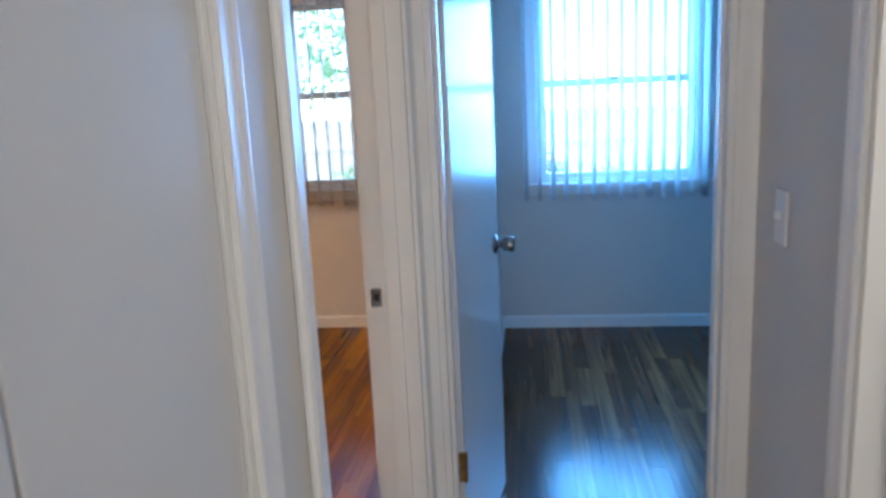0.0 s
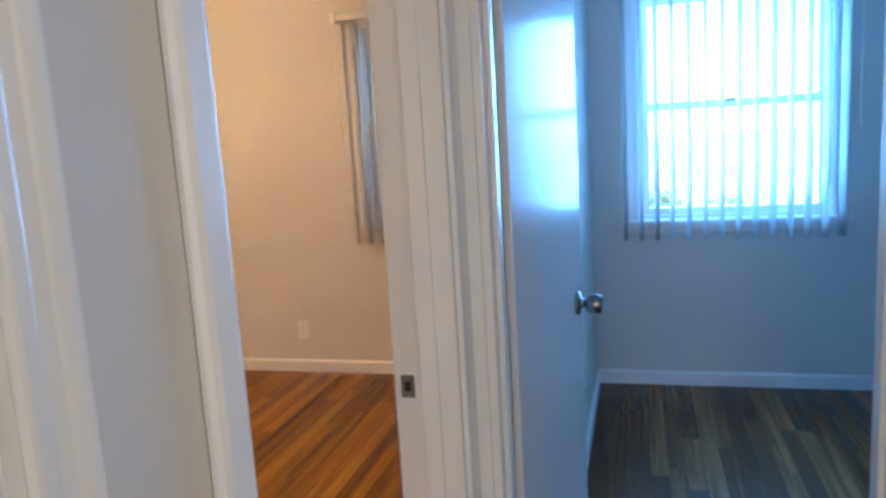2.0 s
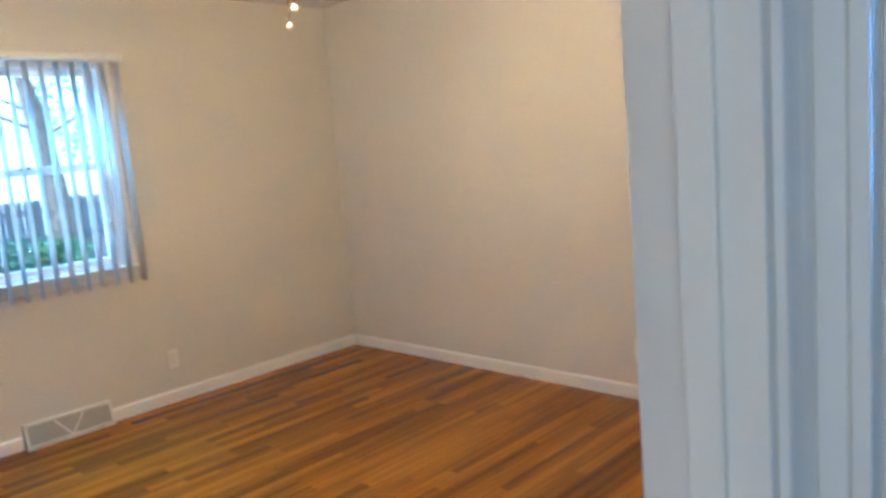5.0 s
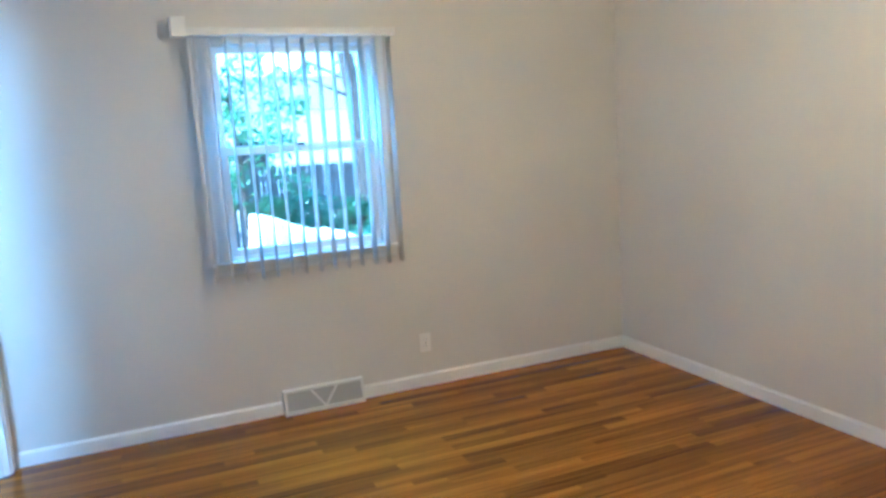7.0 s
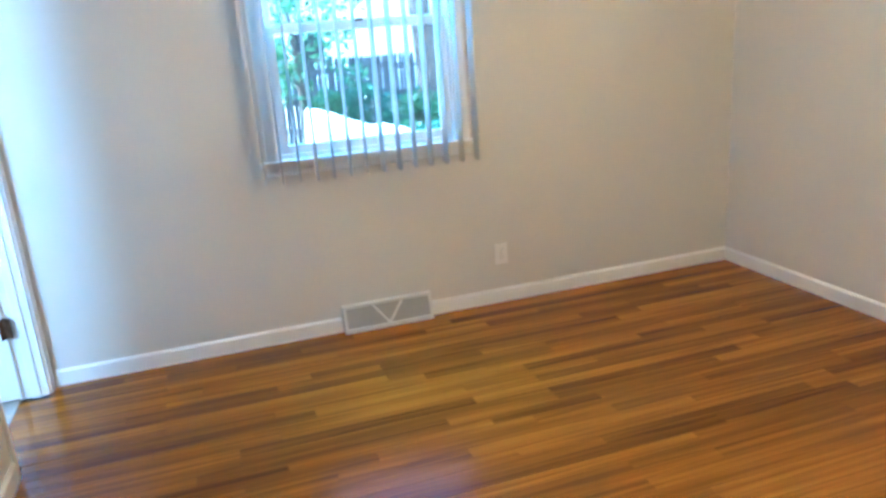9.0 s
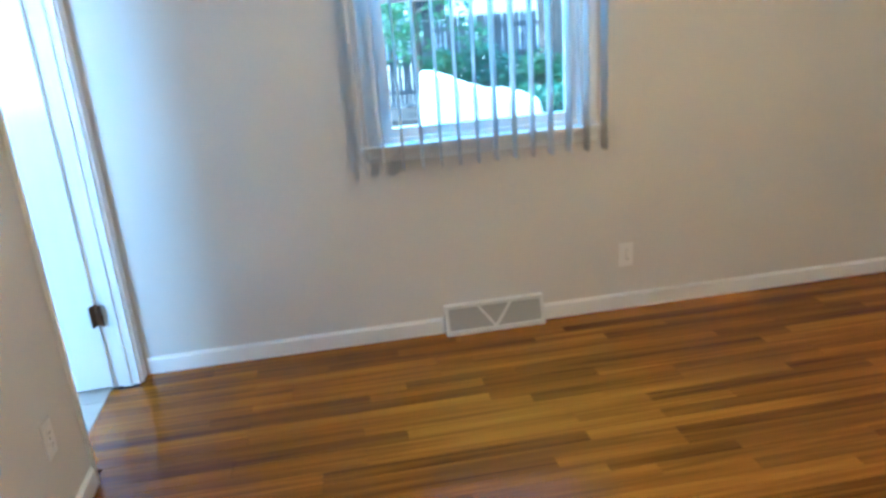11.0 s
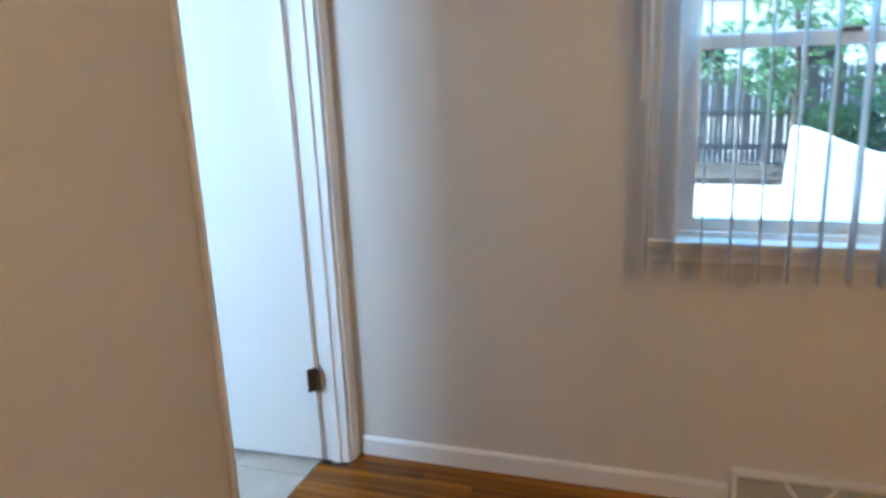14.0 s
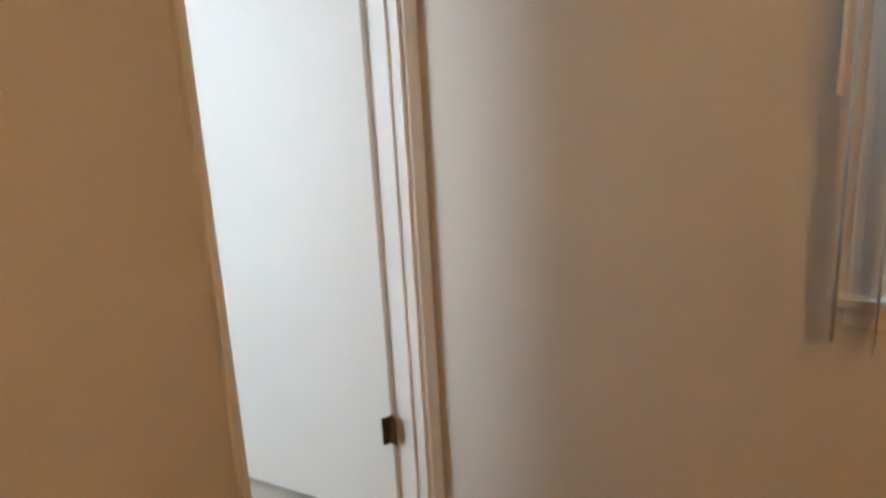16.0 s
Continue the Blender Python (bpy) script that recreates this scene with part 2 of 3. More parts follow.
wall("wall_west", "y", -0.16, 0.0, -5.1, 0.16, [(-2.492, -1.617, WZ0, WZ1)])
wall("wall_north", "x", 0.0, 0.16, 0.0, 4.1, [(2.867, 3.787, WZ0 + 0.01, WZ1 + 0.01)])
wall("wall_north_second_room", "x", B_N, 0.16, 4.1, 7.3, [(4.373, 5.293, WZ0 + 0.01, WZ1 + 0.01)])
A_S, A_N, HALL_W2 = -3.39, -2.755, 3.985  # bedroom door opening, hall face south of it
wall("wall_east", "y", EAST, HALL_W, A_S, 0.0, [(A_S, A_N, 0, DT)])
wall("wall_hall_west", "y", HALL_W2 - 0.115, HALL_W2, -7.0, A_S, [(-4.42, -3.645, 0, DT)])
wall("wall_partition", "y", HALL_W, B_W, -1.85, B_N)
wall("wall_hall_end", "x", B_F, B_S, HALL_W, 7.2, [(D2, D2 + D2W, 0, DT)])
wall("wall_south", "x", SOUTH - 0.115, SOUTH, 0.0, EAST, [(0.07, 0.07 + D3W, 0, DT)])
wall("wall_hall_east", "y", HALL_E, HALL_E + 0.115, -7.0, B_F, [(-4.02, -3.26, 0, DT)])
wall("wall_second_room_east", "y", 7.2, 7.3, B_F, B_N)
# added closing walls, out of view: they keep outdoor light from the side doorway
wall("wall_closing_east", "y", 5.6, 5.7, -7.1, B_F)
wall("wall_closing_south", "x", -7.1, -7.0, HALL_E + 0.115, 5.6)
wall("wall_bathroom_east", "y", 2.0, 2.1, -5.0, SOUTH - 0.115, [(-4.6, -4.0, 0.95, 1.95)])
wall("wall_bathroom_south", "x", -5.1, -5.0, 0.0, 2.1)
wall("wall_hall_south", "x", -7.1, -7.0, HALL_W2 - 0.115, HALL_E + 0.115)
structure("ceiling", cuboid(-0.16, 7.3, -7.1, 0.16, H, H + 0.12), CEIL, "flat white painted ceiling", "ceiling")
structure("roof", cuboid(-0.5, 7.7, -7.5, 0.5, H + 0.13, H + 0.2), ROOF, "low grey shingle roof with short eaves", "roof")
structure("subfloor", cuboid(-0.16, 7.3, -7.1, 0.16, -0.7, -0.014), SUB, "dark foundation and subfloor under the boards", "floor")


def baseboard(name, axis, c, side, a0, a1):
    """A skirting with an eased top on the wall face c; side +1 or -1 is the way it stands out."""
    t, h = 0.012 * side, 0.075
    pts = [(c, 0.0), (c + t, 0.0), (c + t, h - 0.012), (c + t * 0.5, h - 0.003), (c, h)]
    ob = structure(name, extrude(pts, axis, a0, a1), TRIM, "white painted low wooden baseboard", "baseboard")
    return ob


baseboard("baseboard", "y", 0.0, 1, SOUTH + 0.018, -2.288)
baseboard("baseboard", "y", 0.0, 1, -1.823, 0.0)
baseboard("baseboard", "x", 0.0, -1, 0.012, EAST)
baseboard("baseboard", "x", SOUTH, 1, 0.089 + D3W, EAST)
baseboard("baseboard", "y", EAST, -1, A_N + 0.057, -0.012)
baseboard("baseboard", "x", B_N, -1, B_W, 7.2)
baseboard("baseboard", "y", B_W, 1, -1.85, B_N - 0.012)
baseboard("baseboard", "y", HALL_E, -1, -3.203, B_F)
baseboard("baseboard", "y", HALL_W2, 1, -3.588, A_S - 0.057)


# ---- doors ----
def casing_bars(door, u0, u1, v, out, left=0.057, right=0.057, top=DT):
    """Moulded casing on one face of the wall, out = -1 or +1 across it."""
    def prof(a, w, s):
        # from the opening's edge outwards: thin bead, hollow, thick back
        f = [(0, 0), (0, 0.009), (0.004, 0.0105), (0.016, 0.0105), (0.019, 0.0098), (0.032, 0.0108), (0.036, 0.0122), (0.048, 0.0138), (0.054, 0.0138), (0.057, 0.011), (0.057, 0)]
        return [(a + s * p * w / 0.057, v + out * q) for p, q in f]
    if left:
        part("casing", extrude(prof(u0, left, -1), "z", 0.0, top), TRIM, door)
    if right:
        part("casing", extrude(prof(u1, right, 1), "z", 0.0, top), TRIM, door)
    f = [(0, 0), (0, 0.009), (0.004, 0.0105), (0.016, 0.0105), (0.019, 0.0098), (0.032, 0.0108), (0.036, 0.0122), (0.048, 0.0138), (0.054, 0.0138), (0.057, 0.011), (0.057, 0)]
    part("head_casing", extrude([(v + out * q, top + p) for p, q in f], "x", u0 - left, u1 + right), TRIM, door)


def door_frame(name, m, w, label, t=0.115, stop=(0.05, 0.085), front=(0.057, 0.057), back=(0.057, 0.057)):
    """Lined opening: u = x along the opening, v = y through the wall."""
    d = thing(name, m, label, "door", kind="structure")
    j = 0.016
    part("jamb", cuboid(0, j, -0.001, t + 0.001, 0, DT), TRIM, d)
    part("jamb", cuboid(w - j, w, -0.001, t + 0.001, 0, DT), TRIM, d)
    part("head_jamb", cuboid(j, w - j, -0.001, t + 0.001, DT - j, DT), TRIM, d)
    if stop:
        part("stop", cuboid(j, j + 0.011, stop[0], stop[1], 0, DT - j, 0.002), TRIM, d)
        part("stop", cuboid(w - j - 0.011, w - j, stop[0], stop[1], 0, DT - j, 0.002), TRIM, d)
        part("head_stop", cuboid(j + 0.011, w - j - 0.011, stop[0], stop[1], DT - j - 0.011, DT - j, 0.002), TRIM, d)
    if front:
        casing_bars(d, 0, w, -0.0015, -1, *front)
    casing_bars(d, 0, w, t + 0.0015, 1, *back)
    return d


def hinge_at(leaf, m, mat):
    """A butt hinge with its knuckle on the local z axis."""
    h = part("hinge", lathe([(0.006, -0.045), (0.0065, -0.04), (0.0065, 0.04), (0.006, 0.045)], 12), mat, leaf, "worn bronze butt hinge", True)
    h.matrix_local = m
    part("hinge_plate", cuboid(0.003, 0.032, -0.0015, 0.0015, -0.044, 0.044), mat, h)
    part("hinge_plate", cuboid(-0.0015, 0.0015, 0.003, 0.03, -0.044, 0.044), mat, h)
    return h


def knob_on(leaf, x, y, z, out):
    """A round lever-less knob with its rosette, standing out along y."""
    prof = [(0.032, 0.0), (0.033, 0.004), (0.028, 0.009), (0.014, 0.012), (0.0115, 0.026), (0.021, 0.029), (0.0245, 0.032), (0.0255, 0.048), (0.0255, 0.063), (0.023, 0.067), (0.012, 0.068)]
    k = part("door_knob", lathe([(r, h * out) for r, h in prof], 28, "y"), STEEL, leaf, "satin steel round door knob", True)
    k.location = (x, y, z)
    return k


# bedroom door opening: strike plate on the far jamb, its leaf is off
door_1 = thing("door_1", pose(HALL_W, A_S, 0, 0, 0, 90), "white painted door frame without a leaf, steel strike plate on its jamb", "door", kind="structure")
AW = A_N - A_S
part("jamb", cuboid(-0.004, 0.004, HALL_W - HALL_W2 + 0.002, 0.185, 0, DT), TRIM, door_1)
part("jamb", cuboid(AW - 0.016, AW, -0.001, 0.118, 0, DT), TRIM, door_1)
part("head_jamb", cuboid(0.004, AW - 0.016, -0.001, 0.118, DT - 0.016, DT), TRIM, door_1)
part("stop", cuboid(AW - 0.026, AW - 0.016, 0.035, 0.068, 0, DT - 0.016, 0.002), TRIM, door_1)
casing_bars(door_1, 0.004, AW, -0.0015, -1, 0, 0.057)
casing_bars(door_1, 0.004, AW, 0.1185, 1, 0, 0.057)
SPROF = [(0, 0), (0.0, 0.010), (-0.003, 0.013), (-0.012, 0.0155), (-0.045, 0.0155), (-0.054, 0.012), (-0.057, 0.006), (-0.057, 0)]
part("casing", extrude([(0.004 + p, HALL_W - HALL_W2 - 0.0015 - q) for p, q in SPROF], "z", 0.0, DT), TRIM, door_1)
sp = bmesh.new()
x1 = AW - 0.016
box(sp, x1 - 0.002, x1 - 0.0002, 0.083, 0.109, 0.928, 0.941)
box(sp, x1 - 0.002, x1 - 0.0002, 0.083, 0.109, 0.959, 0.972)
box(sp, x1 - 0.002, x1 - 0.0002, 0.083, 0.090, 0.941, 0.959)
box(sp, x1 - 0.002, x1 - 0.0002, 0.101, 0.109, 0.941, 0.959)
plate = part("strike_plate", sp, STEEL, door_1, "brushed steel strike plate")
part("latch_hole", cuboid(x1 - 0.001, x1 - 0.0002, 0.090, 0.101, 0.941, 0.959), DARK, plate)

# second room's door, open against the partition
door_2 = door_frame("door_2", pose(D2, B_F, 0), D2W, "white gloss door standing open into the second room", stop=(0.035, 0.07), front=(0.0, 0.057))
part("corner_casing", cuboid(HALL_W - D2 + 0.0005, 0.0, -0.007, -0.0015, 0, DT + 0.05, 0.003), TRIM, door_2)
leaf = part("leaf", cuboid(0.0, 0.615, 0.0, 0.035, 0.012, 2.03, 0.002), DOOR, door_2, "flush white gloss door leaf")
leaf.matrix_local = pose(0.018, 0.121, 0, 0, 0, 82) @ pose(0.006, -0.0175, 0)
knob_on(leaf, 0.55, 0.0, 0.925, -1)
knob_on(leaf, 0.55, 0.035, 0.925, 1)
for z in (0.40, 1.80):
    hinge_at(leaf, pose(-0.003, -0.004, z, 0, 0, 20), BRASS)

# bathroom door, open against the outer wall
door_3 = door_frame("door_3", pose(0.07, SOUTH - 0.115, 0), D3W, "white gloss bathroom door standing wide open", stop=(0.05, 0.085), back=(0.057, 0.018))
leaf = part("leaf", cuboid(0.0, 0.63, 0.0, 0.035, 0.016, 2.03, 0.002), DOOR, door_3, "flush white gloss door leaf")
leaf.matrix_local = pose(0.022, 0.020, 0, 0, 0, -87.5) @ pose(0.004, -0.035 + 0.018, 0)
for z in (0.34, 1.80):
    h = hinge_at(leaf, pose(-0.002, 0.036, z, 0, 0, 55), BRONZE)

# doorway to the side room across the hall
door_4 = door_frame("door_4", pose(HALL_E, -3.26, 0, 0, 0, -90), 0.76, "white moulded door frame opening off the hall")

# folding closet door in the hall
door_5 = door_frame("door_5", pose(HALL_W2, -4.42, 0, 0, 0, 90), 0.775, "closed white folding closet door with two flat leaves", stop=None)
part("leaf", cuboid(0.018, 0.3855, 0.004, 0.032, 0.012, DT - 0.02, 0.003), DOOR, door_5)
part("leaf", cuboid(0.3895, 0.757, 0.004, 0.032, 0.012, DT - 0.02, 0.003), DOOR, door_5)


# ---- windows ----
def sash(win, name, u0, u1, z0, z1, v, s=0.045):
    fr = bmesh.new()
    box(fr, u0, u0 + s, v, v + 0.035, z0, z1)
    box(fr, u1 - s, u1, v, v + 0.035, z0, z1)
    box(fr, u0 + s, u1 - s, v, v + 0.035, z0, z0 + s)
    box(fr, u0 + s, u1 - s, v, v + 0.035, z1 - s * 0.8, z1)
    f = part(name, fr, TRIM, win, "white painted window sash")
    p = part("pane", cuboid(u0 + s, u1 - s, v + 0.015, v + 0.019, z0 + s, z1 - s * 0.8), GLASS, f, "clear glass pane")
    p.visible_shadow = False
    return f


def window(name, m, z0, z1, w=0.92, t=0.16):
    win = thing(name, m, "white double-hung window with moulded trim and a sill", "window", kind="structure")
    mid = (z0 + z1) / 2 - 0.01
    for a, b in ((0, 0.012), (w - 0.012, w)):
        part("liner", cuboid(a, b, 0, t, z0, z1), TRIM, win)
    part("head_liner", cuboid(0.012, w - 0.012, 0, t, z1 - 0.012, z1), TRIM, win)
    part("sill", cuboid(0.012, w - 0.012, 0.03, t + 0.03, z0, z0 + 0.02), TRIM, win)
    sash(win, "upper_sash", 0.012, w - 0.012, mid, z1 - 0.012, 0.092)
    sash(win, "lower_sash", 0.012, w - 0.012, z0 + 0.012, mid + 0.036, 0.05)
    casing_bars_window(win, w, z0, z1)
    part("stool", cuboid(-0.085, w + 0.085, -0.038, 0.05, z0 - 0.02, z0 + 0.002, 0.005), TRIM, win)
    part("apron", extrude([(-0.0015, z0 - 0.07), (-0.012, z0 - 0.066), (-0.012, z0 - 0.045), (-0.016, z0 - 0.04), (-0.016, z0 - 0.021), (-0.0015, z0 - 0.021)], "x", -0.06, w + 0.06), TRIM, win)
    part("lock", cuboid(w / 2 - 0.03, w / 2 + 0.03, 0.04, 0.052, mid + 0.034, mid + 0.048, 0.003), STEEL, win)
    return win


def casing_bars_window(win, w, z0, z1):
    f = [(0, 0), (0, 0.009), (0.004, 0.0105), (0.016, 0.0105), (0.019, 0.0098), (0.032, 0.0108), (0.036, 0.0122), (0.048, 0.0138), (0.054, 0.0138), (0.057, 0.011), (0.057, 0)]
    part("casing", extrude([(-p, -0.0015 - q) for p, q in f], "z", z0, z1), TRIM, win)
    part("casing", extrude([(w + p, -0.0015 - q) for p, q in f], "z", z0, z1), TRIM, win)
    part("head_casing", extrude([(-0.0015 - q, z1 + p) for p, q in f], "x", -0.057, w + 0.057), TRIM, win)


window("window_1", pose(0, -2.492, 0, 0, 0, 90), WZ0, WZ1, w=0.875)
window("window_2", pose(2.867, 0, 0), WZ0 + 0.01, WZ1 + 0.01)
window("window_3", pose(4.373, B_N, 0), WZ0 + 0.01, WZ1 + 0.01)


def slat_mesh(length, width=0.082):
    """A slightly cupped vinyl vane with its hanger hole tab."""
    bm = bmesh.new()
    n, th = 6, 0.0008
    rows = []
    for z in (0.0, -length):
        for s in (-1, 1):
            rows.append([bm.verts.new((width * (i / n - 0.5), 0.004 * (1 - (2 * i / n - 1) ** 2) + s * th / 2, z)) for i in range(n + 1)])
    a, b, c, d = rows
    for i in range(n):
        bm.faces.new((a[i], a[i + 1], c[i + 1], c[i]))
        bm.faces.new((b[i + 1], b[i], d[i], d[i + 1]))
        bm.faces.new((c[i], c[i + 1], d[i + 1], d[i]))
        bm.faces.new((b[i], b[i + 1], a[i + 1], a[i]))
    bm.faces.new((a[0], c[0], d[0], b[0]))
    bm.faces.new((a[n], b[n], d[n], c[n]))
    return finish(bm, "slat", VINYL, True)


def blind(m, u0, u1, count, z_top, z_bot, tilt, wand_u, first, cap=0.03):
    """Vertical blind in the window's axes: u along the wall, v into the wall."""
    b = thing("vertical_blind", m, "white vinyl vertical blind with its slats turned open", "blind", "vertical blinds")
    part("headrail", cuboid(u0, u1, -0.112, -0.06, z_top - 0.036, z_top, 0.004), METALW, b)
    part("end_cap", cuboid(u0 - cap, u0, -0.118, -0.054, z_top - 0.045, z_top - 0.018 + cap, 0.005), PLASTIC, b)
    part("end_cap", cuboid(u1, u1 + 0.006, -0.114, -0.058, z_top - 0.038, z_top + 0.002, 0.002), PLASTIC, b)
    for u in (u0 + 0.12, u1 - 0.12):
        part("bracket", cuboid(u - 0.015, u + 0.015, -0.11, -0.0165, z_top, z_top + 0.004), METALW, b)
    me = slat_mesh(z_top - 0.05 - z_bot)
    stem = finish(cuboid(-0.004, 0.004, -0.003, 0.003, -0.016, 0.0), "slat_hanger", PLASTIC)
    rng = random.Random(count + int(u0 * 100))
    for i in range(count):
        u = first + (u1 - 0.03 - first) * i / (count - 1)
        s = new("slat", me)
        s.parent = b
        s.matrix_local = pose(u, -0.086, z_top - 0.05, 0, rng.uniform(-0.25, 0.25), 90 + tilt + rng.uniform(-2.5, 2.5))
        h = new("slat_hanger", stem)
        h.parent = b
        h.matrix_local = pose(u, -0.086, z_top - 0.036)
    w = part("wand", lathe([(0.004, -0.72), (0.0055, -0.71), (0.004, -0.68), (0.0035, -0.02), (0.003, 0.0)], 10), PLASTIC, b, smooth=True)
    w.matrix_local = pose(wand_u, -0.122, z_top - 0.04)
    return b


blind(pose(0, -2.492, 0, 0, 0, 90), -0.10, 0.965, 14, 2.065, 0.79, 0, -0.095, -0.075, cap=0.07)
blind(pose(2.867, 0, 0), -0.08, 0.985, 14, 2.075, 0.80, 6, -0.09, -0.05)
blind(pose(4.373, B_N, 0), -0.09, 0.975, 14, 2.075, 0.80, 13, 1.0, -0.066)


# ---- fittings ----
def outlet(m, label="white plastic duplex outlet plate on the wall"):
    """A duplex outlet: x across the plate, -y out of the wall."""
    o = thing("wall_outlet", m, label, "outlet", "wall outlets")
    part("cover_plate", cuboid(-0.035, 0.035, -0.006, 0, -0.057, 0.057, 0.003), PLASTIC, o)
    for z in (-0.0195, 0.0195):
        s = part("socket", cuboid(-0.0165, 0.0165, -0.009, -0.005, z - 0.014, z + 0.014, 0.004), PLASTIC, o)
        for x in (-0.006, 0.006):
            part("slot", cuboid(x - 0.001, x + 0.001, -0.0094, -0.0088, z - 0.004, z + 0.005), DARK, s)
    part("screw", lathe([(0.003, -0.0075), (0.003, -0.006)], 10, "y"), STEEL, o)
    return o


outlet(pose(0, -1.42, 0.265, 0, 0, 90))
outlet(pose(2.372, 0, 0.265))
outlet(pose(1.02, SOUTH, 0.33, 0, 0, 180))
outlet(pose(B_W, -1.05, 0.30, 0, 0, 90))

sw = thing("light_switch", pose(HALL_E, -2.885, 1.14, 0, 0, -90), "white plastic toggle switch plate on the hall wall", "switch")
part("cover_plate", cuboid(-0.035, 0.035, -0.006, 0, -0.057, 0.057, 0.003), PLASTIC, sw)
part("toggle", cuboid(-0.005, 0.005, -0.018, -0.006, -0.004, 0.012, 0.002), PLASTIC, sw)
for z in (-0.03, 0.03):
    part("screw", lathe([(0.003, -0.0075), (0.003, -0.006)], 10, "y"), STEEL, sw)

# baseboard register: sloped perforated face with a V rib
reg = thing("floor_register", pose(0, -2.284, 0, 0, 0, 90), "white enamelled baseboard heat register with a V rib over grey mesh", "register")
W_ = 0.457
part("body", extrude([(0.0, 0.0), (-0.05, 0.0), (-0.05, 0.022), (-0.022, 0.118), (-0.022, 0.132), (0.0, 0.132)], "x", 0.006, W_ - 0.006), MESHW, reg, "grey perforated metal face")
part("bottom_lip", cuboid(0, W_, -0.058, 0, 0, 0.022, 0.003), METALW, reg)
part("top_lip", cuboid(0, W_, -0.030, 0, 0.118, 0.134, 0.003), METALW, reg)
for a in (0.0, W_ - 0.016):
    part("end_cheek", extrude([(0.0, 0.0), (-0.056, 0.0), (-0.056, 0.022), (-0.028, 0.128), (0.0, 0.132)], "x", a, a + 0.016), METALW, reg)


def rib(u0, u1):
    bm = bmesh.new()
    z0, z1, h = 0.021, 0.119, 0.007
    y0, y1 = -0.0505, -0.022
    vs = []
    for u, y, z in ((u0, y0, z0), (u1, y1, z1)):
        for du, dy in ((-h, 0), (h, 0), (h, -0.006), (-h, -0.006)):
            vs.append(bm.verts.new((u + du, y + dy, z)))
    for q in ((0, 1, 2, 3), (4, 7, 6, 5), (0, 4, 5, 1), (1, 5, 6, 2), (2, 6, 7, 3), (3, 7, 4, 0)):
        bm.faces.new([vs[i] for i in q])
    return bm


part("rib", rib(W_ / 2, W_ / 2 - 0.075), METALW, reg)
part("rib", rib(W_ / 2, W_ / 2 + 0.075), METALW, reg)

# ceiling fan with a lit four-shade kit
FX, FY = 1.90, -1.655
fan = thing("ceiling_fan", pose(FX, FY, H), "white ceiling fan with lit opal glass shades and pull chains", "ceiling fan")
part("canopy", lathe([(0.075, 0.0), (0.075, -0.02), (0.05, -0.05), (0.016, -0.06)], 24), FANWHITE, fan, smooth=True)
part("motor", lathe([(0.016, -0.055), (0.07, -0.075), (0.115, -0.09), (0.12, -0.15), (0.09, -0.18), (0.05, -0.19), (0.045, -0.24), (0.06, -0.25), (0.06, -0.27), (0.02, -0.28)], 28), FANWHITE, fan, smooth=True)
for i in range(5):
    b = bmesh.new()
    box(b, 0.20, 0.62, -0.065, 0.065, -0.004, 0.004, 0.003)
    bl = part("blade", b, FANWHITE, fan)
    bl.matrix_local = pose(0, 0, -0.135, 0, 0, 72 * i + 20) @ pose(0, 0, 0, 10)
    ir = part("blade_iron", cuboid(0.10, 0.26, -0.018, 0.018, 0.004, 0.010, 0.002), STEEL, bl)
for i in range(3):
    sh = part("shade", lathe([(0.022, 0.0), (0.03, -0.012), (0.05, -0.05), (0.062, -0.09), (0.066, -0.115), (0.05, -0.13), (0.02, -0.138)], 20), LAMP, fan, "lit opal glass shade", True)
    sh.matrix_local = pose(0, 0, -0.245, 0, 0, 120 * i + 25) @ pose(0.06, 0, 0.005, 0, -40, 0)
for dx, dy, l in ((0.0, 0.0, 0.265), (0.012, 0.02, 0.20)):
    c = bmesh.new()
    box(c, dx - 0.001, dx + 0.001, dy - 0.001, dy + 0.001, -0.27 - l, -0.27)
    ch = part("pull_chain", c, STEEL, fan)
    bob = part("bob", lathe([(0.003, 0.012), (0.009, 0.006), (0.011, -0.002), (0.008, -0.010), (0.003, -0.013)], 14), FANWHITE, ch, smooth=True)
    bob.location = (dx, dy, -0.27 - l)


# ---- outdoors ----
G = -0.6
gr = bmesh.new()
bmesh.ops.create_grid(gr, x_segments=60, y_segments=60, size=60)
for v in gr.verts:
    d = max(abs(v.co.x), abs(v.co.y))
    v.co.x *= 1 + (d / 60) ** 3 * 30
    v.co.y *= 1 + (d / 60) ** 3 * 30
    v.co.z = G - 0.03 + 0.05 * noise.noise((v.co.x * 0.3, v.co.y * 0.3, 0))
structure("ground", gr, SAND, "pale dry sunlit bare ground with dirt patches", "ground")


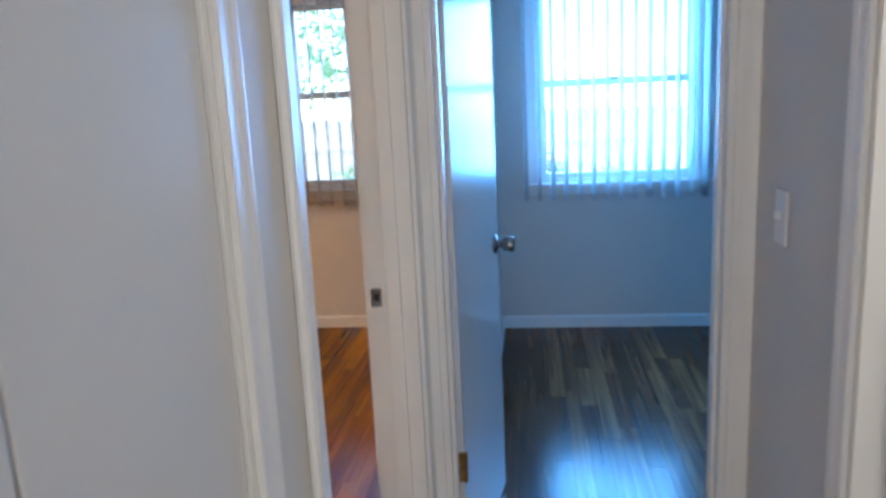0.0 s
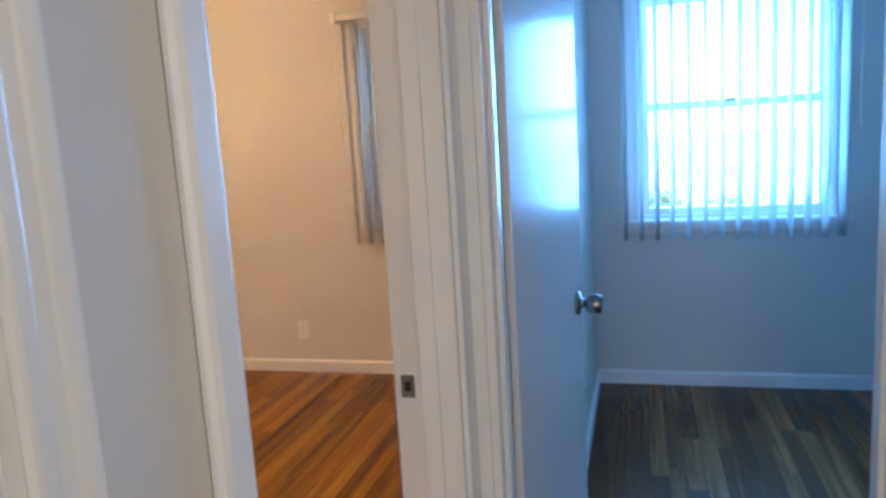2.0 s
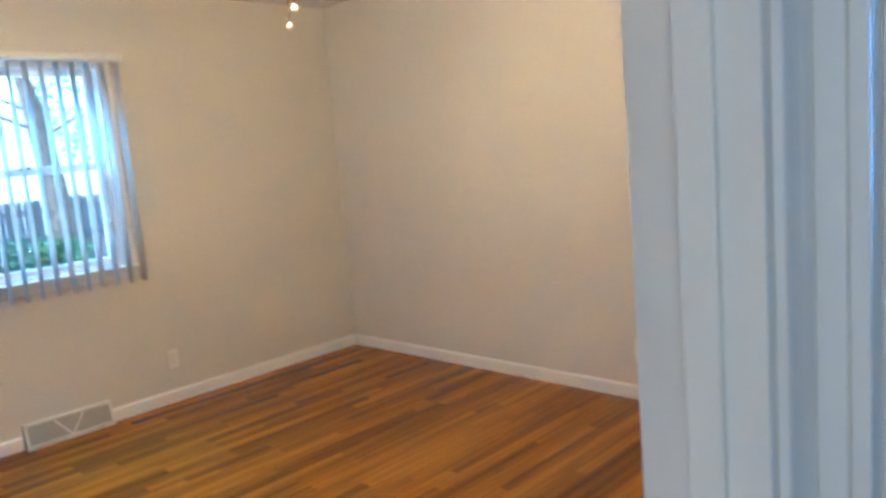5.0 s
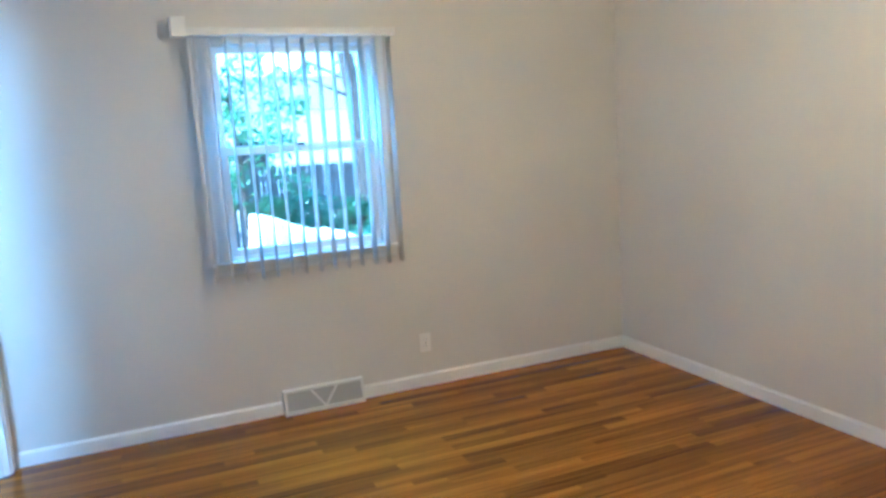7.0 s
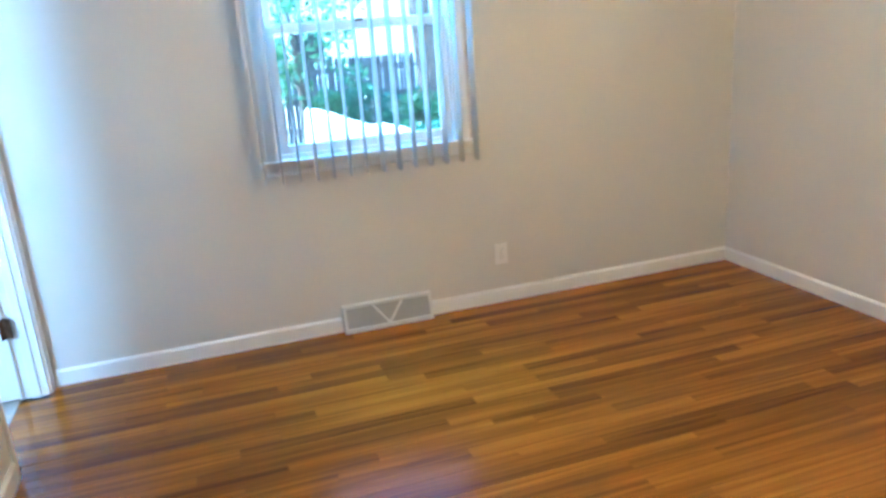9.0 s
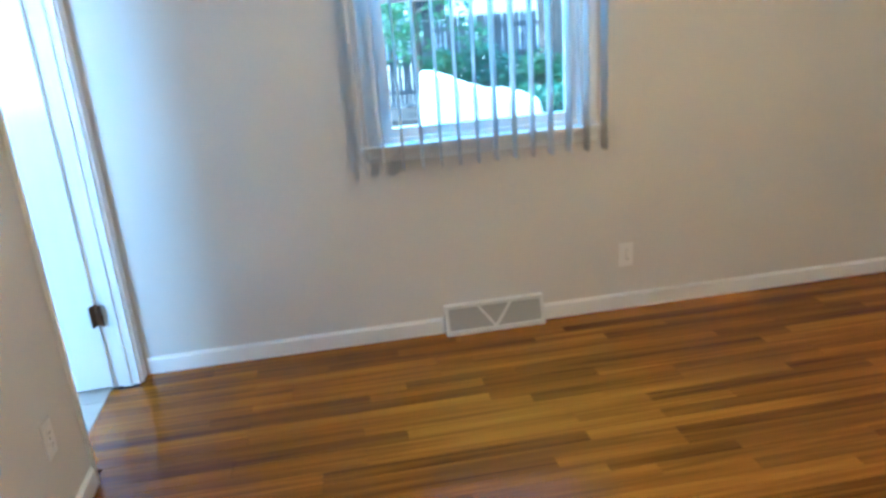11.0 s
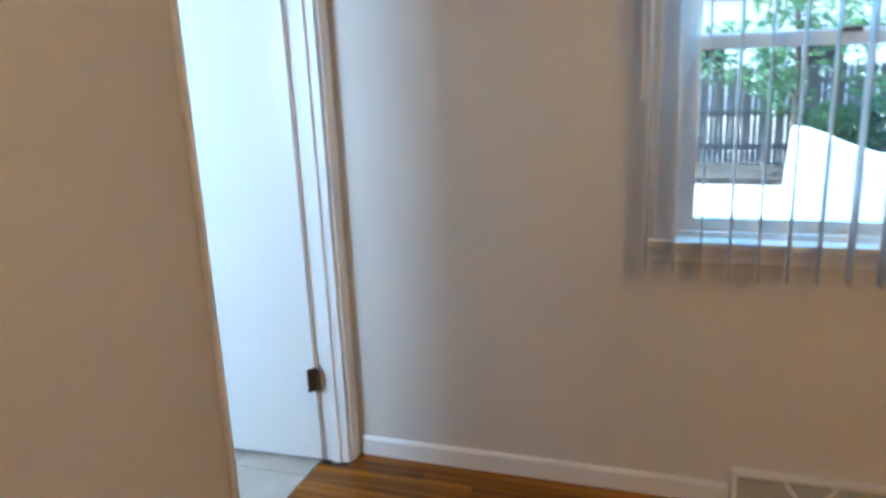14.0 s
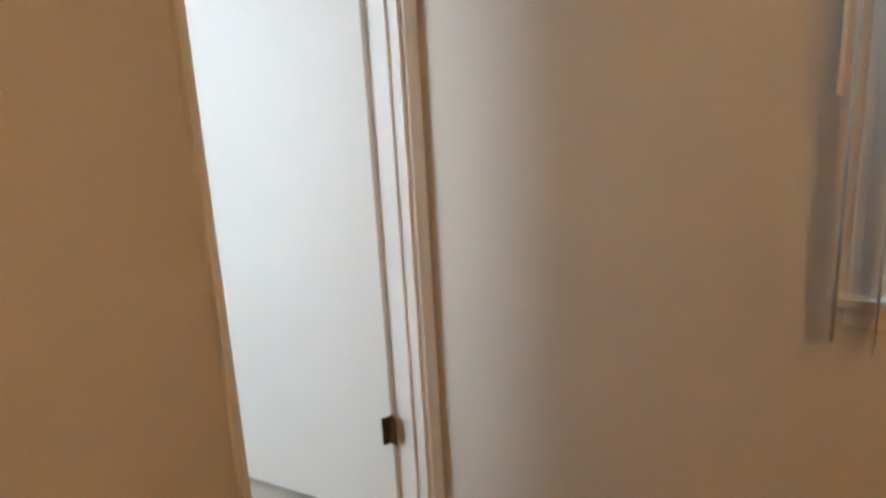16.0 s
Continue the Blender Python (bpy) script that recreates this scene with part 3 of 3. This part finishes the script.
def picket_fence(m, length, h=1.62, pitch=0.086):
    f = thing("picket_fence", m, "weathered grey wooden picket fence with pointed tops", "fence")
    pk = finish(extrude([(0.0, 0.0), (0.075, 0.0), (0.075, h - 0.06), (0.0375, h), (0.0, h - 0.06)], "y", -0.01, 0.01), "picket", FENCE)
    n = int(length / pitch)
    for i in range(n):
        p = new("picket", pk)
        p.parent = f
        p.matrix_local = pose(i * pitch, 0, 0.04 + 0.012 * noise.noise((i * 3.1, 0, 0)), 0, random.uniform(-0.6, 0.6), 0)
    for z in (0.28, 0.85, 1.36):
        part("rail", cuboid(0, length, 0.012, 0.05, z, z + 0.085), FENCE, f)
    for i in range(int(length / 2.4) + 1):
        part("post", cuboid(i * 2.4, i * 2.4 + 0.09, 0.052, 0.14, -0.1, h + 0.05), FENCE, f)
    return f


picket_fence(pose(-11.2, -5.0, G, 0, 0, 90), 11.0)
picket_fence(pose(-4.0, 13.0, G, 0, 0, 0), 15.0)

# fence-foot shade put in as a dark raised strip, with a wandering front edge
shade_bm = bmesh.new()
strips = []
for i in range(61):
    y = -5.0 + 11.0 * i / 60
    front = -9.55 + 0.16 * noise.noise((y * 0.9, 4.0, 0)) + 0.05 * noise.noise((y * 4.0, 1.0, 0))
    strips.append([shade_bm.verts.new((x, y, G + dz)) for x, dz in ((-11.13, -0.1), (-11.13, 0.05), (-10.3, 0.075 + 0.02 * noise.noise((y * 2, 0, 3))), (front - 0.06, 0.05), (front, -0.1))])
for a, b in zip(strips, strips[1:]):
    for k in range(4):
        shade_bm.faces.new((a[k], a[k + 1], b[k + 1], b[k]))
structure("fence_shade_strip", shade_bm, FENCE_SHADE, "dark strip along the foot of the picket fence, painted in as its shade", "ground")

# white tarpaulin drawn over a sloping pile
tp = bmesh.new()
TL, TD = 1.65, 1.0
nu, nv = 44, 26
grid = []
for i in range(nu + 1):
    row = []
    for j in range(nv + 1):
        u, v = i / nu, j / nv
        top = 1.12 - 0.50 * u + 0.03 * math.sin(u * 9)
        edge = min(u / 0.07, (1 - u) / 0.10, v / 0.16, (1 - v) / 0.16, 1.0)
        z = top * (1 - (1 - edge) ** 3)
        fold = 0.035 * math.sin(u * 46 + 2 * math.sin(v * 5)) * (1 - edge * 0.7)
        row.append(tp.verts.new((TD * (v - 0.5) + fold, TL * u + fold * 0.6, z + 0.02 * noise.noise((u * 9, v * 7, 2)))))
    grid.append(row)
for i in range(nu):
    for j in range(nv):
        tp.faces.new((grid[i][j], grid[i + 1][j], grid[i + 1][j + 1], grid[i][j + 1]))
cover = new("tarpaulin_cover", finish(tp, "tarpaulin_cover", TARP, True))
cover.matrix_world = pose(-6.9, -1.40, G - 0.02)
tagged(cover, "white folded tarpaulin drawn over a sloping pile in the yard", "tarpaulin")


def limb(bm, pts, radii, segs=9):
    rings = []
    for (p, r) in zip(pts, radii):
        rings.append([bm.verts.new((p[0] + r * math.cos(6.2832 * k / segs), p[1] + r * math.sin(6.2832 * k / segs), p[2])) for k in range(segs)])
    for a, b in zip(rings, rings[1:]):
        for k in range(segs):
            bm.faces.new((a[k], a[(k + 1) % segs], b[(k + 1) % segs], b[k]))


def leaf_cloud(centres, per, size, seed):
    rng = np.random.default_rng(seed)
    verts, faces = [], []
    for cx, cy, cz, r in centres:
        for _ in range(per):
            d = rng.normal(size=3)
            d /= np.linalg.norm(d)
            p = np.array((cx, cy, cz)) + d * r * rng.uniform(0.35, 1.0) * np.array((1, 1, 0.8))
            a, b = rng.normal(size=3), rng.normal(size=3)
            a /= np.linalg.norm(a)
            b -= a * a.dot(b)
            b /= np.linalg.norm(b)
            s = size * rng.uniform(0.6, 1.3)
            n = len(verts)
            verts += [p - a * s, p - b * s * 0.42, p + a * s, p + b * s * 0.42]
            faces.append((n, n + 1, n + 2, n + 3))
    me = bpy.data.meshes.new("crown")
    me.from_pydata([tuple(v) for v in verts], [], faces)
    return me


def tree(x, y, height, lean, crown_r, seed, mat, per=85, trunk_r=0.16, clumps=26, low=0.35, label="leafy garden tree with a dark trunk"):
    t = thing("tree", pose(x, y, G), label, "tree", "garden trees")
    rng = random.Random(seed)
    bm = bmesh.new()
    top = (lean[0], lean[1], height * 0.75)
    pts = [(lean[0] * s * s, lean[1] * s * s, height * 0.75 * s) for s in (0, 0.1, 0.3, 0.6, 1)]
    limb(bm, pts, [trunk_r * 1.5, trunk_r * 1.05, trunk_r * 0.9, trunk_r * 0.7, trunk_r * 0.3])
    centres = []
    for i in range(clumps):
        a, s = rng.uniform(0, 6.283), rng.uniform(low, 1.0)
        d = crown_r * rng.uniform(0.25, 1.0)
        base = (lean[0] * s * s, lean[1] * s * s, height * 0.75 * s)
        end = (base[0] + d * math.cos(a), base[1] + d * math.sin(a), base[2] + d * rng.uniform(0.1, 0.6))
        limb(bm, [base, ((base[0] + end[0]) / 2, (base[1] + end[1]) / 2, (base[2] + end[2]) / 2 + 0.1), end], [trunk_r * 0.3, trunk_r * 0.18, 0.012], 6)
        centres.append((*end, crown_r * rng.uniform(0.22, 0.42)))
    part("trunk", bm, BARK, t, smooth=True)
    me = leaf_cloud(centres, per, 0.075, seed)
    me.materials.append(mat)
    c = new("crown", me)
    c.parent = t
    return t


def bush(x, y, r, h, seed, mat, per=220, label="low leafy garden shrub on the bare ground"):
    t = thing("shrub", pose(x, y, G), label, "shrub", "garden shrubs")
    rng = random.Random(seed)
    bm = bmesh.new()
    centres = []
    for i in range(9):
        a, d = rng.uniform(0, 6.283), r * rng.uniform(0.1, 0.8)
        e = (d * math.cos(a), d * math.sin(a), h * rng.uniform(0.35, 0.85))
        limb(bm, [(0.04 * math.cos(a), 0.04 * math.sin(a), 0), (e[0] * 0.5, e[1] * 0.5, e[2] * 0.6), e], [0.02, 0.014, 0.006], 5)
        centres.append((*e, r * rng.uniform(0.3, 0.5)))
    part("stem", bm, BARK, t)
    me = leaf_cloud(centres, per, 0.05, seed)
    me.materials.append(mat)
    c = new("crown", me)
    c.parent = t
    return t


tree(-9.6, 1.35, 6.5, (0.2, -0.6), 2.0, 3, LEAF2, trunk_r=0.25, clumps=15, low=0.55)
tree(-10.3, -0.9, 4.2, (0.3, -0.2), 1.3, 5, LEAF, trunk_r=0.07, low=0.35, per=90)
tree(-10.6, 3.8, 5.5, (-0.3, 0.2), 2.2, 8, LEAF)
tree(-13.5, -5.5, 7.0, (0.3, 0.5), 2.6, 9, LEAF)
bush(-9.3, 0.9, 0.7, 1.0, 21, LEAF)
bush(-8.0, 0.9, 0.5, 0.6, 22, LEAF2)
bush(-9.9, -0.4, 0.7, 1.3, 23, LEAF)
bush(-9.9, 0.15, 0.7, 1.2, 24, LEAF2)
bush(2.6, 2.6, 0.8, 1.5, 31, LEAF)
bush(3.6, 3.4, 0.9, 1.3, 32, LEAF2)
bush(5.0, 6.2, 1.0, 1.1, 33, LEAF2)
tree(2.2, 6.5, 6.0, (0.2, 0.3), 1.9, 34, LEAF, trunk_r=0.12)

# pale neighbouring house beyond the fence
nh = thing("neighbour_house", pose(-22.0, -9.0, G), "pale white sided neighbouring house with a grey roof", "house")
part("wall", cuboid(-3, 0, 0, 18, 0, 3.2), SIDING, nh)
part("roof", extrude([(-3.4, 3.2), (0.4, 3.2), (-1.5, 4.5)], "y", -0.4, 18.4), ROOF, nh)
for y in (2.5, 6.3, 9.5):
    wf = part("window", cuboid(0.002, 0.05, y, y + 1.2, 1.2, 2.3), TRIM, nh)
    part("pane", cuboid(0.052, 0.06, y + 0.07, y + 1.13, 1.27, 2.23), DARK, wf)


# ---- floor boards and tiles ----
def board_mesh(w, l, th=0.012):
    bm = box(bmesh.new(), 0.0004, w - 0.0004, 0, l - 0.0006, -th, 0)
    return finish(bm, "floor_board", OAK)


floor_a = thing("floor", pose(0, 0, 0), "varnished orange-brown oak strip floor", "floor", kind="structure")
BW = EAST / 68
rng = random.Random(4)
meshes = {}
for i in range(68):
    y = SOUTH - (0.113 if 0.08 < i * BW < 0.68 else 0.0)
    first = True
    while y < -0.001:
        l = rng.choice((0.45, 0.6, 0.75, 0.9, 1.05, 1.2, 1.35))
        if first:
            l, first = rng.choice((0.3, 0.45, 0.6, 0.75, 0.9)), False
        if y + l > -0.25:
            l = -y
        key = round(l, 3)
        if key not in meshes:
            meshes[key] = board_mesh(BW, l)
        b = new("floor_board", meshes[key])
        b.parent = floor_a
        b.location = (i * BW, y, rng.uniform(-0.0003, 0.0002))
        y += l


def boards_joined(name, x0, x1, y0, y1, seed, parent, bw=0.07):
    rng = random.Random(seed)
    verts, faces = [], []
    x = x0
    while x < x1 - 0.001:
        xe = min(x + bw, x1)
        y = y0
        while y < y1 - 0.001:
            l = rng.uniform(0.35, 1.35)
            ye = y1 if y + l > y1 - 0.2 else y + l
            n = len(verts)
            verts += [(a, b, c) for a in (x + 0.0005, xe - 0.0005) for b in (y + 0.0005, ye - 0.0005) for c in (-0.012, 0)]
            faces += [tuple(n + q for q in f) for f in ((0, 1, 3, 2), (4, 6, 7, 5), (0, 4, 5, 1), (2, 3, 7, 6), (0, 2, 6, 4), (1, 5, 7, 3))]
            y = ye
        x = xe
    me = bpy.data.meshes.new(name)
    me.from_pydata(verts, [], faces)
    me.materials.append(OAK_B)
    o = new(name, me)
    o.parent = parent
    return tagged(o, "dark varnished oak strip boards", kind="stuff")


floor_b = thing("floor_second_room", pose(0, 0, 0), "dark varnished oak strip floor of the second room and hall", "floor", kind="structure")
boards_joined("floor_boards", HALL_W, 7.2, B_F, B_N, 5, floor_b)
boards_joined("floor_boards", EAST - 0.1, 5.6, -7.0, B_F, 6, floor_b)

floor_c = thing("floor_bathroom", pose(0, 0, 0), "pale beige stone tile floor of the bathroom", "floor", kind="structure")
part("grout_bed", cuboid(0, 2.0, -5.0, SOUTH - 0.115, -0.013, -0.003), GROUT, floor_c)
tile = finish(cuboid(0.0015, 0.3035, 0.0015, 0.3035, -0.003, 0.0, 0.0012), "floor_tile", TILE)
for i in range(7):
    for j in range(4):
        t = new("floor_tile", tile)
        t.parent = floor_c
        t.location = (i * 0.305 - 0.1, SOUTH - 0.115 - 0.305 * (j + 1), 0.0)
        if i == 6:
            t.scale = (0.9, 1, 1)
